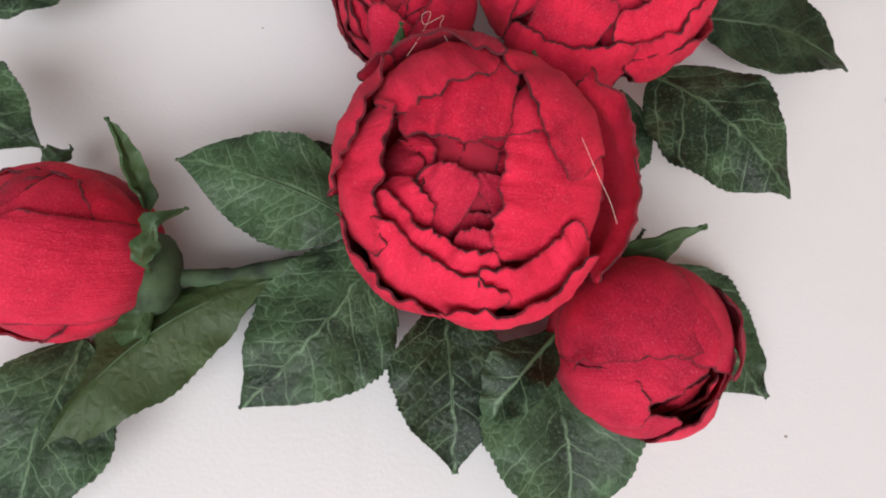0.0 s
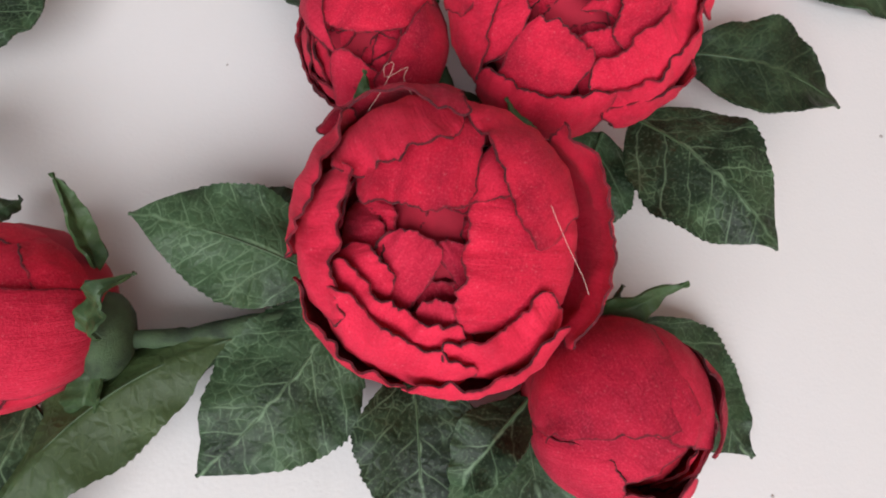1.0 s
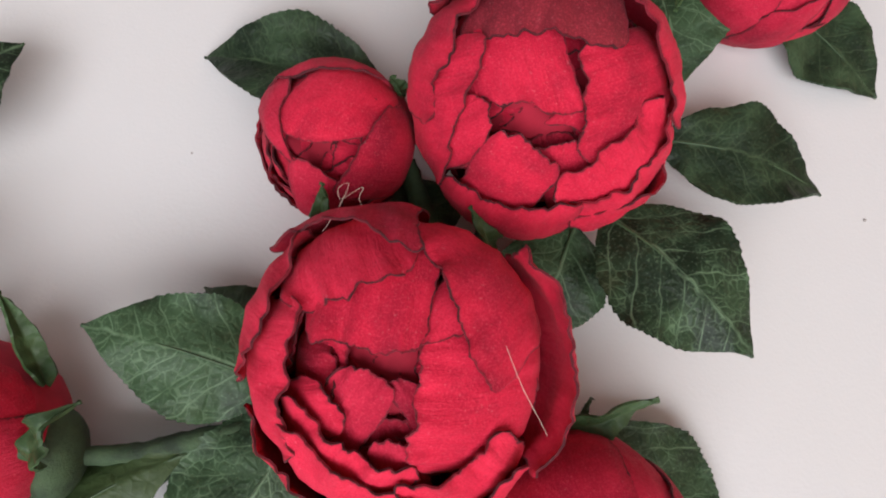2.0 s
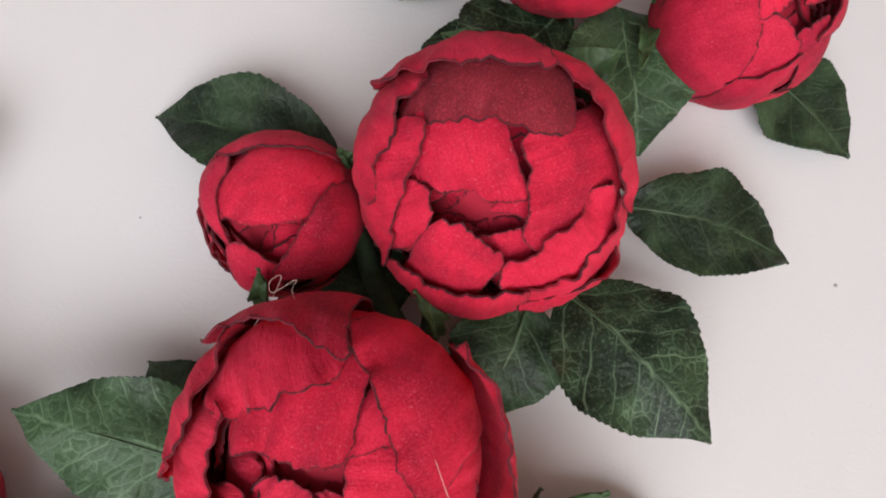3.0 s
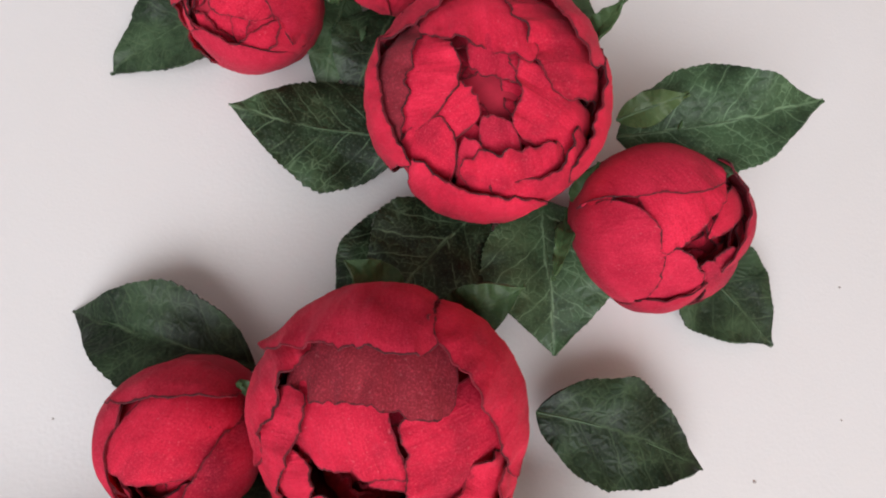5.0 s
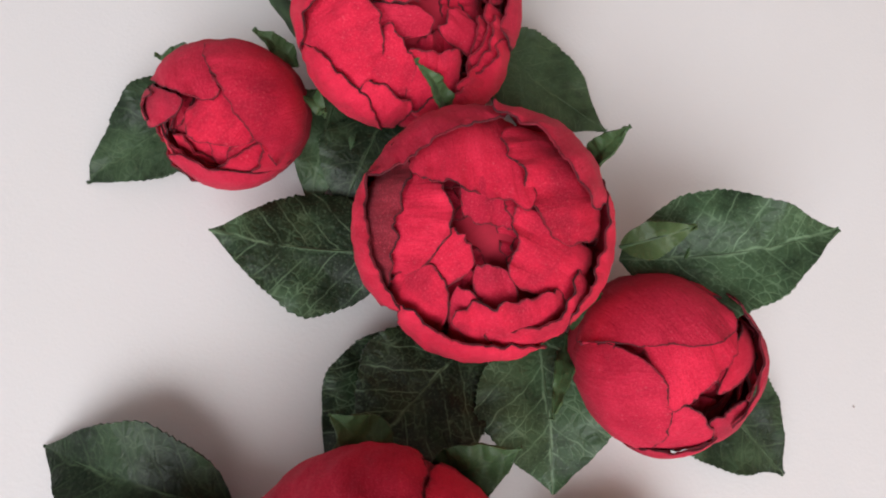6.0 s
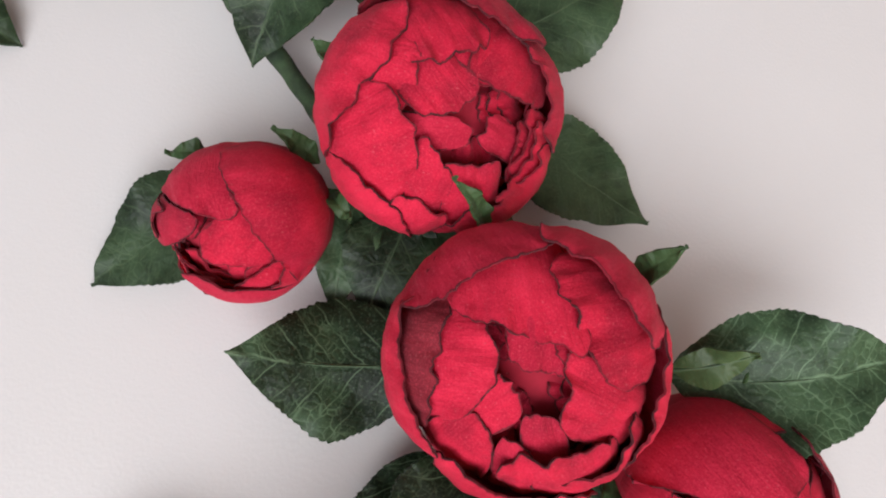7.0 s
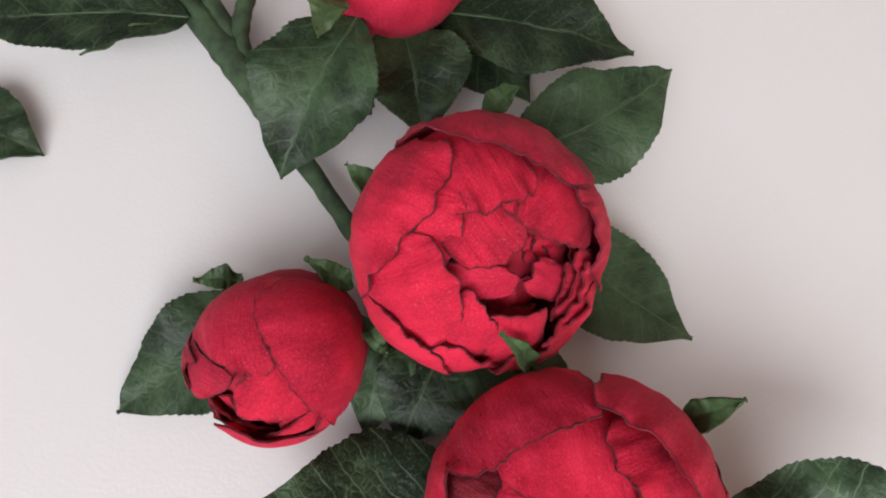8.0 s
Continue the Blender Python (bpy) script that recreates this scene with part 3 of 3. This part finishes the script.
petal_of(bud_m, -97, 15, -5, 45, -6, -15, 0, 0.3, DEEP)
petal_of(bud_m, 23, 10, 7, 11, -6, 13, 0.9, 0.2)
petal_of(bud_m, -45, 15, -4, 14, 1, 3, 0.5, 0.3, DEEP)
bud_q = flower("foam_rosebud", "small half-closed red foam rosebud under a large rose", (0.0064, 0.2079, 0.021), (-0.261, -0.505, 0.823), 0.0192, 0.0202, 111.0, CONE)
petal_of(bud_q, -70, 52, 0, 64, 8, 0, 0.9, 0.1, DEEP)
petal_of(bud_q, 27, 59, 2, 33, 11, -7, 0.2, 0.2, DEEP)
petal_of(bud_q, 122, 31, -1, 25, 5, 30, 0.4, 0.6, DEEP)
petal_of(bud_q, 50, 24, -19, -2, 6, -9, 0.8, 0.3)
petal_of(bud_q, -43, 16, 11, 57, -16, -11, 0.5, 0.2)
petal_of(bud_q, 173, 10, -4, 42, -19, 2, 0.05, 1.5, DEEP)
petal_of(bud_q, 175, 15, -4, 7, 9, 14, 0.35, 0.4, DEEP)
petal_of(bud_q, -79, 37, 10, 40, 13, 32, 0.5, 0.1, DEEP)
bud_l = flower("foam_rosebud", "small half-closed red foam rosebud with curled sepals", (-0.0696, 0.032, 0.021), (-0.240, -0.287, 0.927), 0.02, 0.0204, 121.0, CONE)
petal_of(bud_l, -9, 33, -3, 6, 4, 0, 0.05, 0.2, DEEP)
petal_of(bud_l, 55, 33, -7, -5, 6, 0, 0.9, 0.3, DEEP)
petal_of(bud_l, -72, 25, 8, 12, 6, 0, 0.9, 0.3, DEEP)
petal_of(bud_l, 81, 8, -3, 8, 6, 0, 0.7, 0.3, DEEP)
bud_x = flower("foam_rosebud", "small half-closed red foam rosebud beyond the others", (0.027, 0.3151, 0.024), (0.011, -0.393, 0.920), 0.0237, 0.0242, 131.0, CONE)
petal_of(bud_x, -86, 53, 0, 8, 17, 0, 0.2, 0.2, DEEP)
petal_of(bud_x, 179, 23, 20, 19, 15, 5, 0.0, 0.3, DEEP)
petal_of(bud_x, 4, 24, -17, 20, 15, -5, 0.1, 0.3, DEEP)
petal_of(bud_x, 94, 33, -0, -14, 4, 0, 0.1, 0.3, DEEP)
grow(rose_a, (-0.0065, 0.0423, 0.012), (-0.0482, 0.0549, 0.0185), 0.0267, 0.006, -0.2, 0, 1, bow=0.001)
grow(rose_a, (-0.0104, 0.0493, 0.006), (-0.0279, 0.0659, 0.004), 0.0192, 0.003, -0.2, 0, 2, skin=PLAIN)
grow(rose_a, (-0.0025, 0.037, 0.012), (-0.0322, 0.0004, 0.009), 0.0338, 0.005, -0.15, 0, 3, bow=-0.003)
grow(rose_a, (0.0131, 0.0242, 0.012), (0.0158, -0.0135, 0.009), 0.0273, 0.004, 0.25, 0, 4)
grow(bud_b, (0.0364, 0.0179, 0.013), (0.0427, -0.0286, 0.006), 0.0372, 0.005, 0.12, 0, 5)
grow(bud_b, (0.0371, 0.0164, 0.02), (0.0223, -0.0046, 0.014), 0.0145, 0.004, 0.4, 25, 6)
grow(bud_b, (0.0647, 0.0335, 0.008), (0.0929, 0.003, 0.005), 0.0291, 0.002, -0.1, 0, 7)
grow(rose_c, (0.0651, 0.0817, 0.018), (0.0949, 0.0488, 0.0216), 0.0337, 0.006, -0.15, 0, 8)
grow(rose_c, (0.0838, 0.1046, 0.01), (0.126, 0.0914, 0.009), 0.0274, 0.004, 0.12, 0, 9, bow=-0.0015, skin=PLAIN)
grow(rose_c, (0.0593, 0.0804, 0.012), (0.047, 0.0523, 0.006), 0.0276, 0.003, -0.1, 0, 10)
grow(bud_l, (-0.0972, 0.093, 0.012), (-0.073, 0.123, 0.012), 0.0236, 0.004, 0.1, 0, 11)
grow(bud_l, (-0.1053, 0.0724, 0.02), (-0.076, 0.0558, 0.02), 0.0235, 0.004, -0.1, 0, 12)
grow(bud_l, (-0.0262, 0.0290, 0.012), (-0.0725, -0.0127, 0.012), 0.0235, 0.006, -0.45, 14, 13, skin=OLIVE, bow=0.005, blunt=0.5, neck=1.0)
knob(bud_l, (-0.0505, 0.0290, 0.015), 0.0074)
grow(bud_l, (-0.0661, 0.0153, 0.01), (-0.0768, -0.0266, 0.006), 0.0316, 0.005, 0.15, 0, 14)
grow(bud_k, (0.014, 0.1138, 0.008), (-0.0345, 0.1278, 0.001), 0.0267, 0.006, 0.35, 0, 15, bow=0, skin=PLAIN)
grow(bud_m, (0.1237, 0.1511, 0.006), (0.1518, 0.1233, 0.0024), 0.0293, 0.002, 0.1, 0, 16, skin=PLAIN)
grow(rose_e, (0.0847, 0.1599, 0.012), (0.089, 0.1186, 0.0087), 0.0360, 0.004, 0.3, 0, 17)
grow(rose_e, (0.0691, 0.1563, 0.012), (0.0417, 0.1251, 0.012), 0.0336, 0.004, 0.2, 0, 18)
grow(rose_e, (0.0518, 0.1571, 0.006), (0.0335, 0.1245, 0.004), 0.0216, 0.003, 0.1, 0, 19)
grow(rose_e, (0.051, 0.1779, 0.01), (0.0046, 0.1782, 0.0212), 0.0335, -0.002, -0.2, 0, 20, bow=-0.0018)
grow(bud_m, (0.1047, 0.1752, 0.02), (0.1514, 0.1801, 0.036), 0.0303, 0.006, 0.2, 0, 21, bow=0.0036)
grow(bud_q, (0.0039, 0.2218, 0.008), (-0.0349, 0.1955, 0.001), 0.0284, 0.003, 0.1, 0, 22, skin=PLAIN)
grow(rose_f, (0.0688, 0.2409, 0.01), (0.1078, 0.2162, 0.0066), 0.0283, 0.003, 0.1, 0, 23, bow=0.0015, skin=PLAIN)
grow(rose_f, (0.0595, 0.2608, 0.014), (0.1024, 0.2855, 0.0204), 0.0304, 0.005, -0.15, 0, 24, bow=0.004, skin=PLAIN)
grow(bud_x, (0.0399, 0.3063, 0.01), (0.0956, 0.2947, 0.012), 0.0325, 0.003, 0.15, 0, 25, skin=PLAIN)
grow(bud_x, (0.0384, 0.311, 0.006), (0.068, 0.2828, 0.004), 0.0329, 0.003, 0.15, 0, 26, skin=PLAIN)
grow(bud_x, (0.0195, 0.2932, 0.024), (0.0012, 0.2538, 0.0104), 0.0308, 0.006, 0.3, 0, 27, skin=PLAIN)
grow(bud_x, (0.0313, 0.2989, 0.012), (0.0379, 0.2664, 0.01), 0.0298, 0.003, 0.45, 0, 28, skin=PLAIN)
grow(bud_x, (-0.0256, 0.2973, 0.014), (-0.0836, 0.2915, 0.012), 0.0241, 0.004, 0.2, 0, 29, skin=PLAIN)
grow(bud_x, (-0.0891, 0.2722, 0.008), (-0.063, 0.2614, 0.001), 0.0222, 0.003, 0.1, 0, 30, skin=PLAIN)
grow(rose_f, (0.0455, 0.2170, 0.009), (0.0335, 0.1880, 0.004), 0.0250, 0.003, 0.2, 0, 31, skin=PLAIN)
grow(rose_f, (0.0310, 0.2230, 0.008), (0.0255, 0.1900, 0.003), 0.0170, 0.003, 0.3, 0, 33, skin=PLAIN)
grow(rose_f, (0.0470, 0.2110, 0.01), (0.0770, 0.2025, 0.006), 0.0270, 0.003, 0.1, 0, 32, skin=PLAIN)
grow(bud_k, (0.0330, 0.0900, 0.005), (-0.0040, 0.0715, 0.003), 0.0230, 0.003, 0.1, 0, 34, skin=PLAIN)
grow(bud_x, (-0.0251, 0.3008, 0.012), (-0.0529, 0.2857, 0.012), 0.0085, 0.002, 0.3, 15, 35, skin=OLIVE)
grow(bud_x, (0.0155, 0.2944, 0.032), (0.0116, 0.2802, 0.034), 0.0090, 0.002, 0.3, 0, 36, skin=OLIVE)
grow(bud_m, (0.1019, 0.1759, 0.028), (0.1164, 0.1788, 0.038), 0.0085, 0.002, 0.4, 20, 37, skin=OLIVE)
grow(bud_b, (0.0484, 0.033, 0.018), (0.0707, 0.04, 0.0266), 0.0066, 0.002, 0.5, 30, 40, sepal=True)
grow(bud_b, (0.0551, 0.0338, 0.018), (0.0581, 0.0402, 0.022), 0.0019, 0.001, 0.3, 0, 41, sepal=True)
grow(bud_l, (-0.0529, 0.0417, 0.018), (-0.0598, 0.06, 0.028), 0.0050, 0.002, 0.6, 40, 42, sepal=True)
grow(bud_l, (-0.0485, 0.0273, 0.024), (-0.0403, 0.0393, 0.032), 0.0067, 0.005, 0.5, -20, 43, sepal=True)
grow(bud_l, (-0.0518, 0.0255, 0.016), (-0.0548, 0.0079, 0.01), 0.0067, 0.002, 0.4, 0, 45, sepal=True)
grow(bud_l, (-0.0817, 0.0539, 0.01), (-0.0747, 0.06, 0.01), 0.0057, 0.001, 0.2, 0, 46, skin=PLAIN)
grow(bud_k, (0.0009, 0.0758, 0.022), (0.0017, 0.0808, 0.036), 0.0039, 0.001, 0.4, 0, 44, sepal=True)
grow(rose_c, (0.0365, 0.0701, 0.02), (0.0317, 0.0782, 0.032), 0.0039, 0.002, 0.5, 20, 45, sepal=True)
grow(bud_k, (0.0176, 0.108, 0.02), (0.0147, 0.1093, 0.028), 0.0042, 0.001, 0.3, 0, 46, sepal=True)
grow(rose_c, (0.0496, 0.1277, 0.026), (0.0364, 0.1364, 0.032), 0.0111, 0.002, 0.3, 0, 47, sepal=True)
grow(rose_c, (0.0586, 0.1242, 0.026), (0.0754, 0.1303, 0.0385), 0.0125, 0.002, 0.35, 20, 48, sepal=True)
grow(rose_e, (0.0948, 0.1955, 0.026), (0.0998, 0.1996, 0.0434), 0.0065, 0.001, 0.4, -20, 49, sepal=True)
grow(rose_e, (0.0602, 0.2040, 0.03), (0.0514, 0.2109, 0.047), 0.0042, 0.002, 0.5, 10, 50, sepal=True, bow=0.0008)
grow(bud_m, (0.0927, 0.1572, 0.018), (0.0975, 0.1651, 0.026), 0.0052, 0.001, 0.4, 0, 51, sepal=True)
grow(bud_m, (0.0924, 0.1567, 0.014), (0.0866, 0.1363, 0.02), 0.0043, 0.001, 0.5, 0, 52, sepal=True)
grow(bud_m, (0.1106, 0.1747, 0.02), (0.1192, 0.1795, 0.032), 0.0087, 0.001, 0.5, 20, 53, sepal=True)
grow(rose_f, (0.0296, 0.243, 0.026), (0.0194, 0.2507, 0.03), 0.0072, 0.001, 0.4, 0, 54, sepal=True)
grow(rose_f, (0.0501, 0.2635, 0.03), (0.0586, 0.2703, 0.034), 0.0061, 0.001, 0.4, 0, 55, sepal=True)
grow(bud_q, (0.0217, 0.2245, 0.018), (0.011, 0.2295, 0.026), 0.0056, 0.002, 0.5, 0, 56, sepal=True)
grow(bud_q, (0.0239, 0.2179, 0.018), (0.0302, 0.2084, 0.022), 0.0051, 0.001, 0.5, 0, 57, sepal=True)
grow(bud_q, (-0.0046, 0.2268, 0.014), (-0.0152, 0.2253, 0.018), 0.0053, 0.001, 0.4, 0, 58, sepal=True)
stem(bud_l, [(-0.0499, 0.0287, 0.014), (-0.0364, 0.0291, 0.012), (-0.0242, 0.0318, 0.011), (-0.0062, 0.0351, 0.01)], [0.0019, 0.0021, 0.0024, 0.0026])
stem(bud_l, [(-0.0361, 0.0194, 0.01), (-0.0281, 0.0281, 0.009), (-0.0169, 0.0333, 0.008)], [0.0017, 0.0018, 0.0018])
stem(bud_x, [(-0.0336, 0.3104, 0.01), (-0.0163, 0.2902, 0.01), (-0.0046, 0.2746, 0.009), (0.0091, 0.2563, 0.008), (0.0226, 0.2378, 0.01)], [0.0032, 0.0042, 0.0036, 0.0026, 0.0026])
stem(bud_x, [(-0.0253, 0.3094, 0.012), (-0.0176, 0.2982, 0.011), (-0.0112, 0.2837, 0.01)], [0.0022, 0.0024, 0.0024])
stem(bud_x, [(-0.0104, 0.3123, 0.012), (-0.0129, 0.2967, 0.011), (-0.0095, 0.2821, 0.01)], [0.0024, 0.0024, 0.0024])
stem(bud_q, [(0.013, 0.2082, 0.008), (0.0309, 0.202, 0.005), (0.0408, 0.1928, 0.006)], [0.0013, 0.0014, 0.0014])
stem(rose_c, [(0.0190, 0.0960, 0.011), (0.0240, 0.0820, 0.009), (0.0300, 0.0720, 0.008), (0.0390, 0.0580, 0.008)], [0.0024, 0.0026, 0.0026, 0.0024])
stem(rose_c, [(0.0420, 0.0880, 0.010), (0.0370, 0.0760, 0.008), (0.0330, 0.0600, 0.008)], [0.0022, 0.0026, 0.0026])
stem(rose_e, [(0.0715, 0.1640, 0.010), (0.0715, 0.1530, 0.0125), (0.0700, 0.1350, 0.011)], [0.0016, 0.0013, 0.0012])
loose_thread([(0.0344, 0.0478, 0.053), (0.037, 0.0412, 0.0525), (0.0401, 0.0363, 0.05), (0.0421, 0.0335, 0.047)])
loose_thread([(0.0029, 0.0697, 0.041), (0.0061, 0.0745, 0.043), (0.0075, 0.0781, 0.044), (0.0058, 0.0769, 0.045), (0.0063, 0.075, 0.0445), (0.0101, 0.0775, 0.044), (0.0095, 0.0753, 0.0435), (0.0114, 0.0722, 0.0425)])
crumb(0.0996, -0.0064, 0.00042, 0)
crumb(0.1441, 0.0877, 0.0005, 1)
crumb(0.1708, 0.1038, 0.0003, 2)
crumb(0.1757, 0.1408, 0.00035, 3)
crumb(-0.0354, 0.1010, 0.0003, 4)
